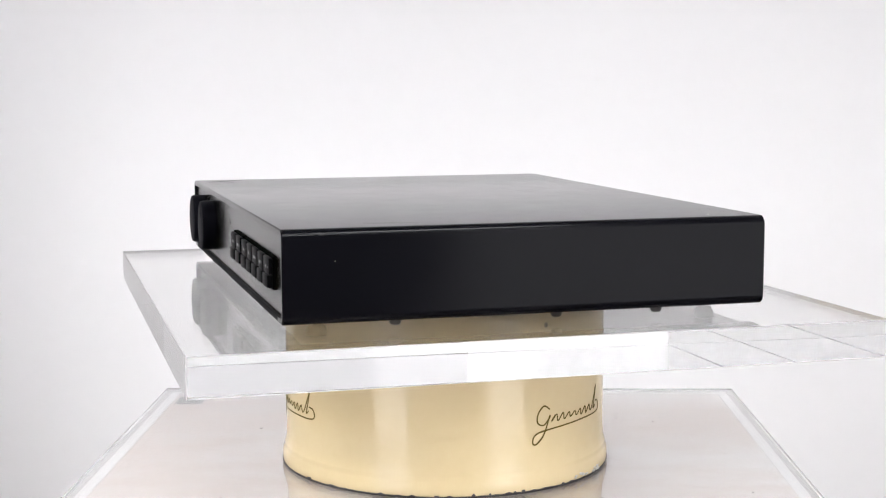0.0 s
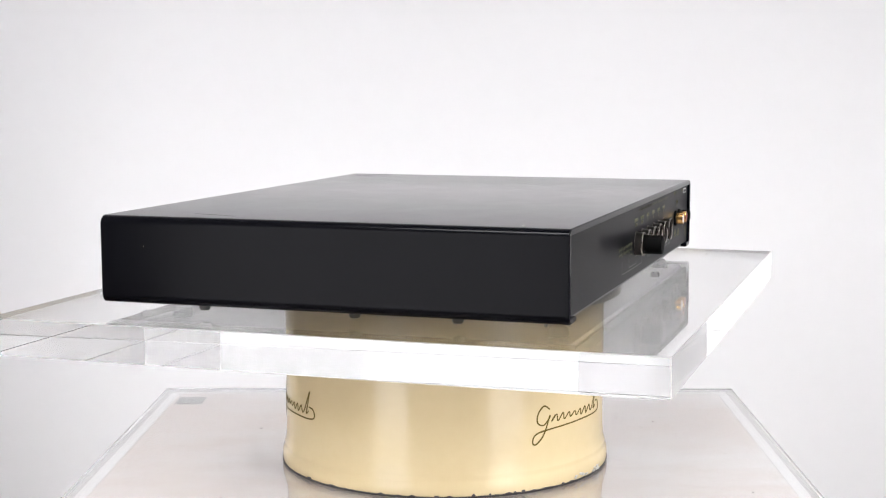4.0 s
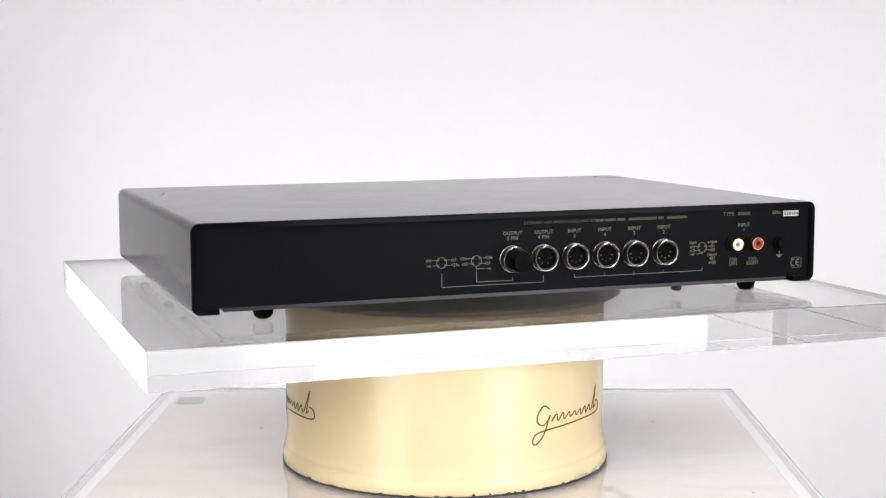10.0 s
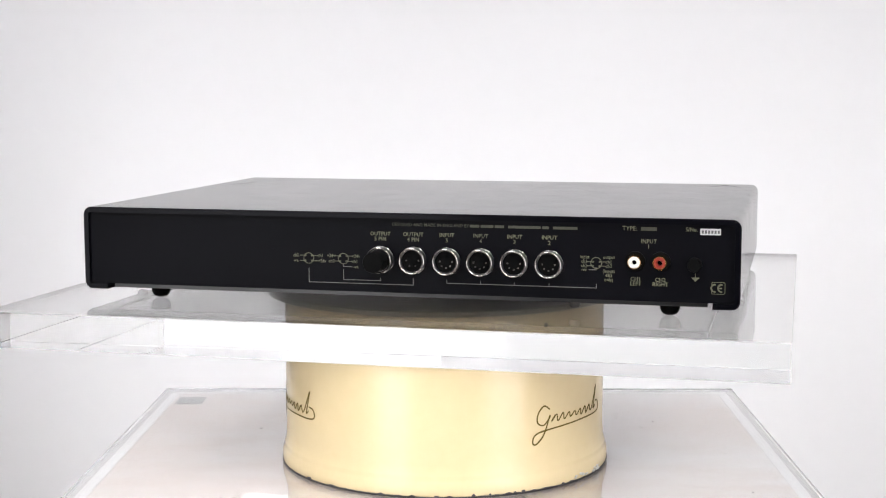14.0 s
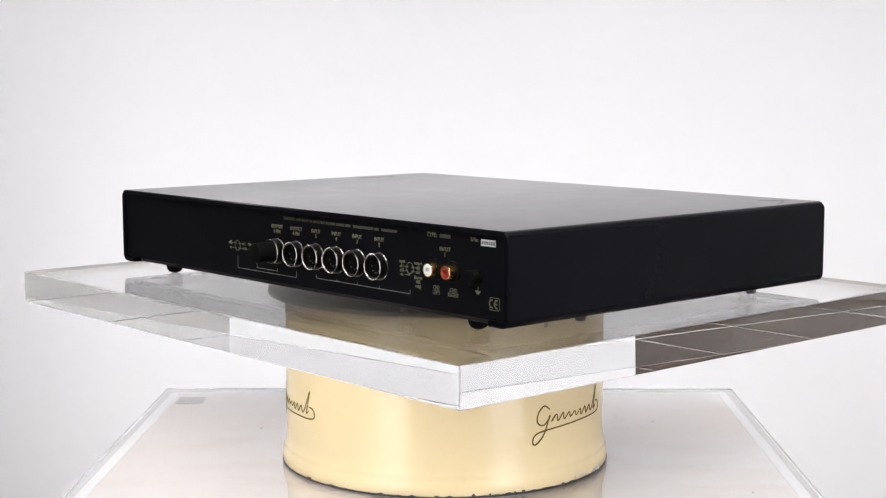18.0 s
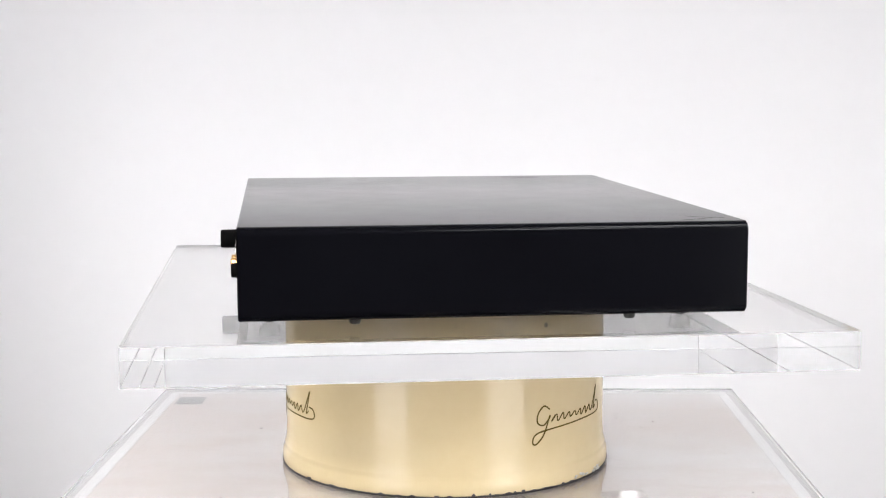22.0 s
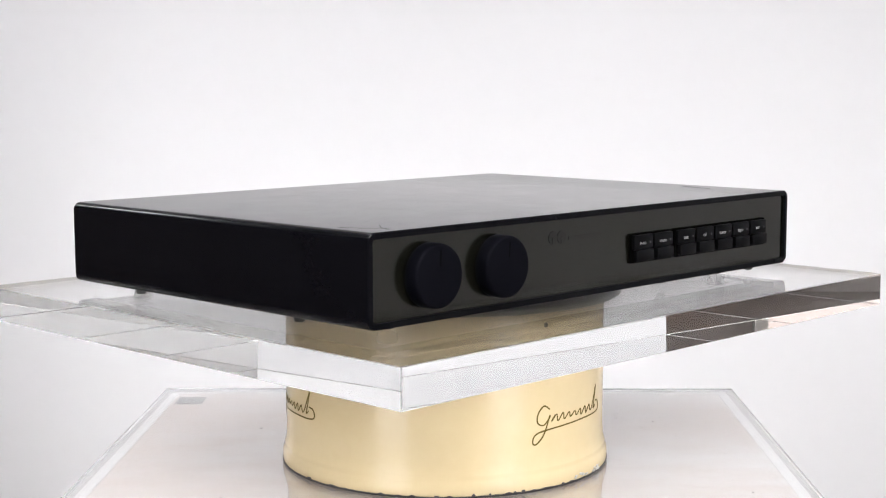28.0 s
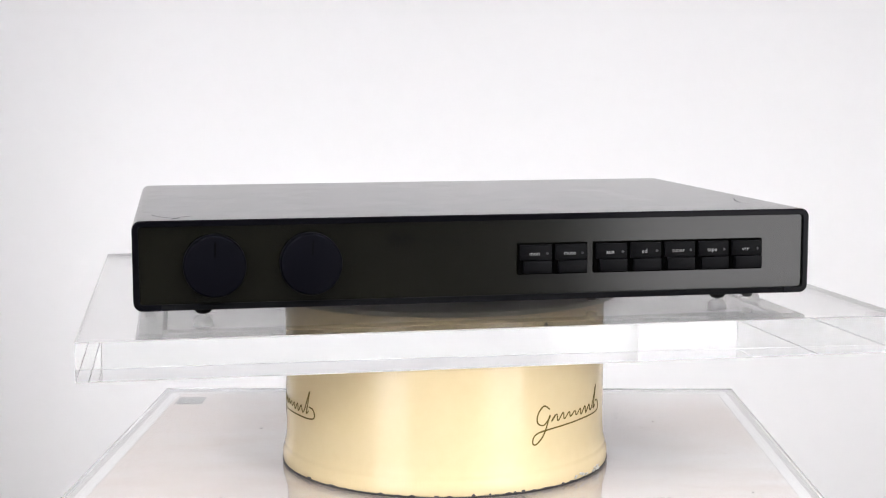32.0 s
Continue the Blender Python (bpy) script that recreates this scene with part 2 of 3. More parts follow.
def west_stand_in():
    """Wide window high in the west wall, standing in for an unknown warm light."""
    root = new("stand_in_window_1")
    root.matrix_basis = pose(X0, -1.84, 1.88)
    tagged(root, "wide white-framed window standing in for an unseen warm light", "window", kind="structure")
    part("window_frame", frame_ring(rounded(1.66, 1.30, 0.01, 2), rounded(1.54, 1.18, 0.01, 2), 0.0, 0.05), WHITE_PLASTIC, root, m=pose(0, 0, 0, 0, 0, -90))
    part("mullion", box(0.002, 0.045, -0.025, 0.025, -0.588, 0.588, 0.004, 1), WHITE_PLASTIC, root)
    # warm glow added in place of a light source outside the view
    pane_glow = glow("warm_stand_in_glow", (1.0, 0.80, 0.74), 0.85)
    for y in (-0.3985, 0.3985):
        part("pane", box(0.004, 0.012, y - 0.371, y + 0.371, -0.588, 0.588), pane_glow, root, "pane glowing for the unseen warm light")
    part("window_sill", box(0.001, 0.14, -0.88, 0.88, -0.70, -0.655, 0.006, 2), WHITE_PLASTIC, root)


west_stand_in()


def softbox(eye, target, w, h, strength, mount="stand"):
    """A black box lamp with a glowing white face, on a stand."""
    e, t = Vector(eye), Vector(target)
    yaw = math.degrees(math.atan2(t.y - e.y, t.x - e.x)) + 90
    root = new("softbox")
    root.matrix_basis = pose(e.x, e.y, 0, 0, 0, yaw)
    tagged(root, "black softbox lamp with a glowing white face on a stand", "studio light", "softbox lamps")
    z = e.z
    bm = bmesh.new()
    front = [bm.verts.new((sx * w / 2, 0, z + sz * h / 2)) for sx, sz in ((-1, -1), (1, -1), (1, 1), (-1, 1))]
    back = [bm.verts.new((sx * 0.09, 0.42, z + sz * 0.09)) for sx, sz in ((-1, -1), (1, -1), (1, 1), (-1, 1))]
    for i in range(4):
        bm.faces.new((front[i], front[(i + 1) % 4], back[(i + 1) % 4], back[i]))
    bm.faces.new(back)
    part("hood", bm, BLACK_CLOTH, root)
    part("diffuser", box(-w / 2 + 0.01, w / 2 - 0.01, -0.004, 0.004, z - h / 2 + 0.01, z + h / 2 - 0.01), glow("softbox_glow", (0.990, 0.984, 1.012), strength), root, "glowing white cloth face")
    part("rim", frame_ring(rounded(w + 0.02, h + 0.02, 0.01, 2), rounded(w - 0.02, h - 0.02, 0.01, 2), -0.02, 0.01, z), BLACK_CLOTH, root)
    part("lamp_head", lathe([(0, 0.40), (0.075, 0.40), (0.08, 0.42), (0.08, 0.60), (0.06, 0.62), (0, 0.62)], 24, axis="y"), BLACK_METAL, root, m=pose(0, 0, z))
    if mount == "hung":
        for x in (-0.8, 0.8):
            part("rod", lathe([(0, z), (0.012, z), (0.012, HIGH), (0, HIGH)], 16), BLACK_METAL, root, m=pose(x, 0.06, 0))
        return tagged(root, "wide unseen ceiling-hung softbox added to light the white wall")
    if mount == "floor":
        for x in (-0.7, 0.7):
            part("foot", box(x - 0.03, x + 0.03, -0.05, 0.30, 0.0, z - h / 2 + 0.01, 0.004), BLACK_METAL, root)
        return tagged(root, "long low unseen floor softbox added to even out the wall")
    part("pole", lathe([(0, 0.05), (0.016, 0.05), (0.016, z - 0.02), (0, z - 0.02)], 16), BLACK_METAL, root, m=pose(0, 0.5, 0))
    for k in range(3):
        part("leg", box(-0.011, 0.011, 0, 0.42, 0.0, 0.022, 0.003), BLACK_METAL, root, m=pose(0, 0.5, 0, 0, 0, 120 * k + 60))
    return root


softbox((-1.02, -1.40, 0.86), (0, 0, 0.6), 0.72, 1.54, SOFT * 0.9)
softbox((1.134, -1.286, 0.86), (0.054, 0.044, 0.6), 0.78, 1.54, SOFT)
# two unseen ones added to wash the backdrop: wide from ceiling, low on floor
softbox((-0.15, 0.35, 2.35), (-0.15, 1.9, 2.35), 3.2, 0.80, WASH_HIGH, "hung")
softbox((0.0, 0.80, 0.165), (0.0, 1.9, 0.165), 1.62, 0.25, WASH_LOW * 1.12, "floor")


def ceiling_fill(x, y, strength):
    root = new("ceiling_fill_light")
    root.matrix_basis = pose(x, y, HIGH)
    tagged(root, "square white ceiling panel added as fill light", "ceiling light", "ceiling panels")
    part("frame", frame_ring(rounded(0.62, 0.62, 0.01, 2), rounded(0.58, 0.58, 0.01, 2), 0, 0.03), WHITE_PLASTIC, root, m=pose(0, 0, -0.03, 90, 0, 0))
    part("diffuser", box(-0.29, 0.29, -0.29, 0.29, -0.012, -0.004), glow("fill_glow", (0.98, 0.99, 1.0), strength), root, "glowing white diffuser")


# unseen ceiling panels added as fill: sides of the room, and drum from above
for x, y, strength in ((-2.9, 1.7, FILL_W), (-2.2, 0.4, FILL_W), (1.75, 0.5, FILL_E), (1.9, -2.5, FILL_E), (-0.9, -1.1, FILL_FRONT), (0.9, -1.1, FILL_FRONT), (-0.9, -2.2, FILL_FRONT), (0.9, -2.2, FILL_FRONT)):
    ceiling_fill(x, y, strength)


# ---------------------------------------------------------------- table
def display_table():
    root = new("display_table")
    root.matrix_basis = pose(-0.0005, -0.0203, 0, 0, 0, -0.9)
    tagged(root, "scuffed beige plinth with a clear acrylic top sheet", "table")
    w, d = 0.2540, 0.2500
    sheet = part("top_sheet", box(-w, w, -d, d, TABLE_Z - 0.008, TABLE_Z), SHEET_GLASS, root, "worn clear acrylic sheet, scratched", smooth=5)
    sheet.visible_shadow = False
    z = TABLE_Z - 0.0086

    def border(a, b, zz):
        def loop(e):
            return [(w - e, -d + e), (w - e, d - e), (-w + e, d - e), (-w + e, -d + e)]
        bm = bmesh.new()
        rows = [[bm.verts.new((x, y, h)) for x, y in loop(e)] for e, h in ((a, zz), (b, zz), (b, zz - 0.004), (a, zz - 0.004))]
        for k in range(4):
            p, q = rows[k], rows[(k + 1) % 4]
            for i in range(4):
                bm.faces.new((p[i], p[(i + 1) % 4], q[(i + 1) % 4], q[i]))
        return bm

    # flat strips stand in for the dark and bright lines of the sheet's edge
    part("edging", border(0.0008, 0.0060, z), EDGING, root, "grey strip standing in for the dark edge of the sheet", smooth=5)
    part("bright_line", border(0.0061, 0.0140, z), PALE_LINE, root, "pale strip standing in for the bright edge of the sheet", smooth=5)
    part("body", box(-w + 0.0141, w - 0.0141, -d + 0.0141, d - 0.0141, 0.0, z, 0.0004, 1), BOARD, root, "scuffed beige wooden plinth")
    part("skirt", border(0.0015, 0.0140, z - 0.0041), EDGING, root)
    tape = part("tape", box(-0.0118, 0.0118, -0.0135, 0.0135, 0, 0.0004), TAPE, root, "small grey strip of tape", m=pose(-0.2245, 0.2065, z + 0.0001), smooth=5)
    rnd = random.Random(23)
    for k in range(30):
        if k < 12:
            x, y = rnd.gauss(0.152, 0.012), rnd.gauss(0.125, 0.016)
        else:
            x, y = rnd.uniform(-0.22, 0.22), rnd.uniform(-0.10, 0.22)
        if math.hypot(x, y + 0.02) < 0.145:
            continue
        r = rnd.choice((0.0003, 0.0004, 0.0005, 0.0006))
        part("speck", lathe([(0, 0.0), (r, 0.0), (r * 0.8, r * 0.5), (0, r * 0.6)], 6), GRIT, root, "tiny dark speck", m=pose(x, y, TABLE_Z, 0, 0, rnd.uniform(0, 360)) @ Matrix.Diagonal((rnd.uniform(0.7, 2.6), 1, 1, 1)))
    return root


display_table()


# ---------------------------------------------------------------- drum
def script_mark(root, az, bm_mat):
    """A flourish in olive gold: a loop, a run of waves, a tall stroke and a rising underline, laid on the drum's side."""
    pts = []
    path = [(14.4, 22.9), (9.3, 25.7), (4.4, 20.8), (4.0, 14.8), (9.0, 12.5), (14.0, 16.8), (14.2, 18.0), (9.4, 6.3), (3.1, 0.2), (0, 1.5), (2, 6.4), (10.5, 8.7), (38, 10.3), (58.7, 10.8), (69.0, 10.9), (76.6, 12.0), (78.2, 15.0), (76.0, 18.6), (71.5, 19.3)]
    run = [(19.6, 18.4)]
    for k in range(49):
        t = k / 48
        h = math.sin(2 * math.pi * 6.5 * t - 1.2)
        run.append((17.0 + 42.5 * t + 0.9 * h, 16.3 + 2.5 * h * (0.8 + 0.2 * math.sin(9 * t))))
    run += [(62.0, 14.2), (65.0, 16.5), (69.0, 24.0), (72.6, 30.6), (70.0, 22.0), (67.6, 14.5), (71.0, 16.5)]
    bm = bmesh.new()
    R = 0.1166
    for line, w in ((path, 1.0), (run, 0.8)):
        smooth = []
        n = len(line)
        for i in range(n - 1):
            p0, p1, p2, p3 = line[max(i - 1, 0)], line[i], line[i + 1], line[min(i + 2, n - 1)]
            for k in range(6):
                t = k / 6
                smooth.append(tuple(0.5 * (2 * b + (c - a) * t + (2 * a - 5 * b + 4 * c - d) * t * t + (3 * b - a - 3 * c + d) * t ** 3) for a, b, c, d in zip(p0, p1, p2, p3)))
        smooth.append(line[-1])
        prev = None
        for i, (u, v) in enumerate(smooth):
            q = smooth[min(i + 1, len(smooth) - 1)]
            o = smooth[max(i - 1, 0)]
            d = Vector((q[0] - o[0], q[1] - o[1])).normalized()
            nx, ny = -d.y * w / 2, d.x * w / 2
            ring = []
            for s, rr in ((1, R), (1, R + 0.00025), (-1, R + 0.00025), (-1, R)):
                a = radians(az) + (u + s * nx) / 1000 / R
                ring.append(bm.verts.new((rr * math.sin(a), -rr * math.cos(a), 0.0315 + (v + s * ny) / 1000)))
            if prev:
                for k in range(4):
                    bm.faces.new((prev[k], prev[(k + 1) % 4], ring[(k + 1) % 4], ring[k]))
            prev = ring
    return part("emblem", bm, bm_mat, root, "olive-gold flourish with an underline")


def drum():
    root = new("drum_pedestal")
    root.matrix_basis = pose(0, 0, TABLE_Z)
    tagged(root, "glossy cream enamelled round drum with chipped lower edge", "pedestal")
    body = [(0.0, 0.0008), (0.1185, 0.0008), (0.1194, 0.0016), (0.1198, 0.0045), (0.1195, 0.0085), (0.1186, 0.0105), (0.1180, 0.0125), (0.1181, 0.0140), (0.1178, 0.0150),
            (0.1171, 0.0175), (0.1167, 0.022), (0.1165, 0.03), (0.1165, 0.0990), (0.1155, 0.1013), (0.0, 0.1013)]
    part("shell", lathe(body, 160), CREAM, root)
    # ragged dark foot ring below the enamel
    bm = bmesh.new()
    rnd = random.Random(4)
    seg = 240
    rows = []
    hts = [0.0013 + 0.0010 * max(0, rnd.gauss(0, 1)) * (1.8 if rnd.random() < 0.06 else 0.5) for _ in range(seg)]
    for k in range(seg):
        a = 2 * math.pi * k / seg
        c, s = math.cos(a), math.sin(a)
        rows.append([bm.verts.new((r * c, r * s, z)) for r, z in ((0.114, 0.0), (0.1192, 0.0), (0.1200, hts[k]), (0.114, hts[k]))])
    for k in range(seg):
        p, q = rows[k], rows[(k + 1) % seg]
        for i in range(4):
            bm.faces.new((p[i], p[(i + 1) % 4], q[(i + 1) % 4], q[i]))
    part("foot_ring", bm, DRUM_EDGE, root, "dark chipped foot ring")
    for k in range(26):
        az = radians(rnd.uniform(48, 66) if k < 18 else rnd.uniform(-60, 60))
        w, h = rnd.uniform(0.0006, 0.0024), rnd.uniform(0.0005, 0.0016)
        z = 0.0024 + rnd.uniform(0, 0.0026) if k < 18 else 0.0019
        bm = bmesh.new()
        n = 7
        pts = [((w * rnd.uniform(0.5, 1)) * math.cos(2 * math.pi * i / n), (h * rnd.uniform(0.5, 1)) * math.sin(2 * math.pi * i / n)) for i in range(n)]
        prism(pts, -0.0003, 0.0008, 0, bm=bm)
        part("paint_chip", bm, CHIP if k < 18 else DRUM_EDGE, root, m=Matrix.Rotation(az, 4, "Z") @ Matrix.Translation((0, -0.1200, z)))
    a = radians(35.8)
    part("screw_hole", lathe([(0, 0.0), (0.0017, 0.0), (0.0017, 0.0004), (0.0, 0.0004)], 16, axis="-y"), GROOVE, root, "small dark hole", m=Matrix.Rotation(a, 4, "Z") @ Matrix.Translation((0, -0.1163, 0.0925)))
    script_mark(root, 30.5, SCRIPT)
    script_mark(root, -88.8, SCRIPT)
    return root


drum()


def turning_disc():
    root = new("turntable_disc")
    tagged(root, "scratched dark steel turntable disc under the acrylic plate", "turntable")
    part("disc", lathe([(0, 0), (0.1275, 0), (0.1290, 0.0008), (0.1290, 0.0032), (0.1280, 0.0040), (0, 0.0040)], 120), STEEL, root)
    rnd = random.Random(11)
    for _ in range(46):
        r, a, w = rnd.uniform(0.085, 0.126), rnd.uniform(0, 360), rnd.uniform(0.002, 0.009)
        part("scratch", box(-w, w, -0.00012, 0.00012, 0.0040, 0.00408), CHIP, root, m=pose(0, 0, 0, 0, 0, a) @ pose(0, r, 0, 0, 0, rnd.gauss(0, 18)), smooth=None)
    part("hub", lathe([(0, -0.0014), (0.03, -0.0014), (0.03, 0.0004), (0, 0.0004)], 40), BLACK_METAL, root)
    return root


def plate():
    """Thick sheet with sawn and polished sides; its narrow frosted chamfers show again and again inside it."""
    bm = box(-0.2503, 0.2503, -0.2123, 0.2123, 0, PLATE_T, 0.0003, 1)
    bmesh.ops.translate(bm, verts=bm.verts, vec=(0.0, -0.0026, 0))
    ob = part("acrylic_plate", bm, PLATE_GLASS, smooth=5)
    ob.data.materials.append(PLATE_EDGE)
    ob.data.materials.append(PLATE_CHAMFER)
    ob.visible_shadow = False
    for face in ob.data.polygons:
        n = face.normal
        face.material_index = 0 if abs(n.z) > 0.95 else 1 if max(abs(n.x), abs(n.y)) > 0.95 else 2
    return tagged(ob, "thick clear acrylic plate with polished edges on the drum", "plate")


DISC = turning_disc()
PLATE = plate()


# ---------------------------------------------------------------- the preamplifier
# its own space: x to the right seen from the front, y to the back, z up from the sleeve's underside
W, D, H = 0.4318, 0.3015, 0.0550


def on_front(x, z, y):
    return pose(x, y, z, 90, 0, 0)


def on_back(x, z, y):
    return pose(x, y, z, 90, 0, 180)


def sleeve(root):
    """Bent sheet sleeve: roof, sides and two bottom lips with rounded bends."""
    r, t, lip = 0.0055, 0.0036, 0.0165
    outer, inner = [], []

    def bend(cx, cz, a0, a1):
        for i in range(9):
            a = radians(a0 + (a1 - a0) * i / 8)
            outer.append((cx + r * math.cos(a), cz + r * math.sin(a)))
            inner.append((cx + (r - t) * math.cos(a), cz + (r - t) * math.sin(a)))

    def straight(x, z, dx, dz):
        outer.append((x, z))
        inner.append((x + dx, z + dz))

    straight(W / 2 - lip, 0, 0, t)
    bend(W / 2 - r, r, 270, 360)
    bend(W / 2 - r, H - r, 0, 90)
    bend(-W / 2 + r, H - r, 90, 180)
    bend(-W / 2 + r, r, 180, 270)
    straight(-W / 2 + lip, 0, 0, t)
    bm = bmesh.new()
    e = 0.0007
    rows = []
    n = len(outer)
    for y, k in ((-D / 2, 1), (-D / 2 + e, 0), (D / 2 - e, 0), (D / 2, 1)):
        o = [(x + (i_ - x) * 0.22 * k, z + (j_ - z) * 0.22 * k) for (x, z), (i_, j_) in zip(outer, inner)]
        rows.append(([bm.verts.new((x, y, z)) for x, z in o], [bm.verts.new((x, y, z)) for x, z in inner]))
    for (oa, ia), (ob, ib) in zip(rows, rows[1:]):
        for i in range(n - 1):
            bm.faces.new((oa[i], oa[i + 1], ob[i + 1], ob[i]))
            bm.faces.new((ia[i], ib[i], ib[i + 1], ia[i + 1]))
        for i in (0, n - 1):
            bm.faces.new((oa[i], ob[i], ib[i], ia[i]))
    for o, i_ in (rows[0], rows[-1]):
        for i in range(n - 1):
            bm.faces.new((o[i], i_[i], i_[i + 1], o[i + 1]))
    part("sleeve", bm, SLEEVE, root, "black textured sheet-metal sleeve", smooth=30)


def scratch(root, x0, y0, x1, y1, width=0.0005):
    """A fine dull scratch on the sleeve's roof."""
    d = Vector((x1 - x0, y1 - y0))
    bm = box(0, d.length, -width / 2, width / 2, 0, 0.00006)
    part("scratch", bm, SCUFF, root, "fine dull scratch", m=pose(x0, y0, H, 0, 0, math.degrees(math.atan2(d.y, d.x))), smooth=None)


def foot(root, x, y):
    part("foot", lathe([(0, -0.0067), (0.0022, -0.0066), (0.0042, -0.0058), (0.0056, -0.0042), (0.0063, -0.0018), (0.0064, 0.0014), (0, 0.0014)], 28), RUBBER, root, "black rubber dome foot", m=pose(x, y, 0))


def screw(root, x, y):
    part("screw", lathe([(0, -0.0034), (0.0014, -0.0034), (0.0030, -0.0028), (0.0037, -0.0014), (0.0038, 0.0010), (0, 0.0010)], 18), BLACK_METAL, root, m=pose(x, y, 0))


def knob(root, x, z, turn):
    yf = -D / 2 + 0.0032
    prof = [(0, 0), (0.0189, 0), (0.0191, 0.0008), (0.0190, 0.0085), (0.0187, 0.0100), (0.0181, 0.0107), (0.0173, 0.0110), (0.0, 0.0110)]
    k = part("knob", lathe(prof, 72, axis="-y"), KNOB, root, "dark grey round control knob", m=pose(x, yf, z))
    bm = box(-0.0005, 0.0005, -0.01108, -0.0106, 0.0058, 0.0150)
    part("pointer_line", bm, GROOVE, k, "thin dark pointer line", m=pose(0, 0, 0, 0, turn, 0))


def push_button(root, x0, x1, words):
    z0, z1 = 0.0165, 0.0363
    yf = -D / 2 + 0.0022
    w = x1 - x0
    b = new("push_button")
    b.parent = root
    b.matrix_basis = pose((x0 + x1) / 2, yf, 0)
    tagged(b, "black push button with white legend")
    part("bezel", box(-w / 2 + 0.0002, w / 2 - 0.0002, -0.0022, 0.0005, z0, z1, 0.0003, 1), GROOVE, b)
    part("legend_plate", box(-w / 2 + 0.0012, w / 2 - 0.0012, -0.0042, -0.0010, z0 + 0.0092, z1 - 0.0010, 0.00035, 2), BUTTON, b)
    part("key", box(-w / 2 + 0.0032, w / 2 - 0.0012, -0.0052, -0.0010, z0 + 0.0012, z0 + 0.0088, 0.0004, 2), BUTTON, b)
    letters(words, 0.0037, INK_WHITE, b, on_front(-0.0010, z0 + 0.0134, -0.00428), name="legend", label="white lettering " + words, bold=0.0)
    part("indicator", lathe([(0, 0), (0.0009, 0), (0.0007, 0.0004), (0, 0.0005)], 12, axis="-y"), LED, b, "small unlit indicator", m=pose(w / 2 - 0.0042, -0.0041, z0 + 0.0134))


def din_socket(root, x, z, pins):
    yb = D / 2 - 0.0022
    s = new("din_socket")
    s.parent = root
    s.matrix_basis = pose(x, yb, z)
    part("barrel", lathe([(0.0070, 0), (0.0082, 0), (0.0082, 0.0050), (0.0070, 0.0050), (0.0070, 0)], 40, axis="y"), DULL_NICKEL, s, "dull nickel socket barrel")
    part("rim", lathe([(0.0074, 0.0050), (0.0082, 0.0050), (0.0084, 0.0053), (0.0083, 0.0058), (0.0080, 0.0060), (0.0077, 0.0059), (0.0074, 0.0055), (0.0074, 0.0050)], 44, axis="y"), NICKEL, s, "shiny nickel rim")
    part("flange", lathe([(0.0083, 0), (0.0086, 0), (0.0088, 0.0003), (0.0086, 0.0005), (0.0083, 0.0005), (0.0083, 0)], 44, axis="y"), NICKEL, s)
    part("insert", lathe([(0, 0.0004), (0.0070, 0.0004), (0.0070, 0.0024), (0.0062, 0.0026), (0, 0.0024)], 32, axis="y"), BAKELITE, s)
    part("keyway", box(-0.0013, 0.0013, 0.0022, 0.0034, 0.0057, 0.0071, 0.0002, 1), BAKELITE, s)
    for k in range(pins):
        a = radians(270 + (k - (pins - 1) / 2) * (180 / (pins - 1)) * 0.98)
        part("pin_hole", lathe([(0, 0.0023), (0.0005, 0.0023), (0.00055, 0.0027), (0.0003, 0.0028), (0.0003, 0.0025), (0, 0.0025)], 10, axis="y"), PIN, s, m=pose(0.0040 * math.cos(a), 0, 0.0040 * math.sin(a) + 0.0002))
    return s


def rca_socket(root, x, z, mat, label):
    yb = D / 2 - 0.0022
    s = new("phono_socket")
    s.parent = root
    s.matrix_basis = pose(x, yb, z)
    tagged(s, label)
    part("washer", lathe([(0, 0), (0.0062, 0), (0.0062, 0.0010), (0.0058, 0.0014), (0.0, 0.0014)], 32, axis="y"), BAKELITE, s)
    part("barrel", lathe([(0.0038, 0.0012), (0.0043, 0.0012), (0.0043, 0.0062), (0.0041, 0.0067), (0.0038, 0.0067), (0.0036, 0.0062), (0.0036, 0.0012), (0.0038, 0.0012)], 32, axis="y"), GOLD, s, "gold-plated outer barrel")
    part("insulator", lathe([(0.0015, 0.0013), (0.0036, 0.0013), (0.0036, 0.0065), (0.0032, 0.0069), (0.0018, 0.0069), (0.0015, 0.0064), (0.0015, 0.0013)], 28, axis="y"), mat, s)
    part("centre_hole", lathe([(0, 0.0014), (0.0015, 0.0014), (0.0015, 0.0030), (0, 0.0030)], 16, axis="y"), GROOVE, s)


def earth_post(root, x, z):
    yb = D / 2 - 0.0022
    s = new("earth_terminal")
    s.parent = root
    s.matrix_basis = pose(x, yb, z)
    part("base_ring", lathe([(0, 0), (0.0045, 0), (0.0045, 0.0010), (0.0042, 0.0016), (0, 0.0016)], 28, axis="y"), BAKELITE, s)
    part("cap", lathe([(0, 0.0014), (0.0042, 0.0014), (0.0044, 0.0024), (0.0044, 0.0052), (0.0039, 0.0062), (0, 0.0064)], 16, axis="y"), RUBBER, s, "black screw cap")


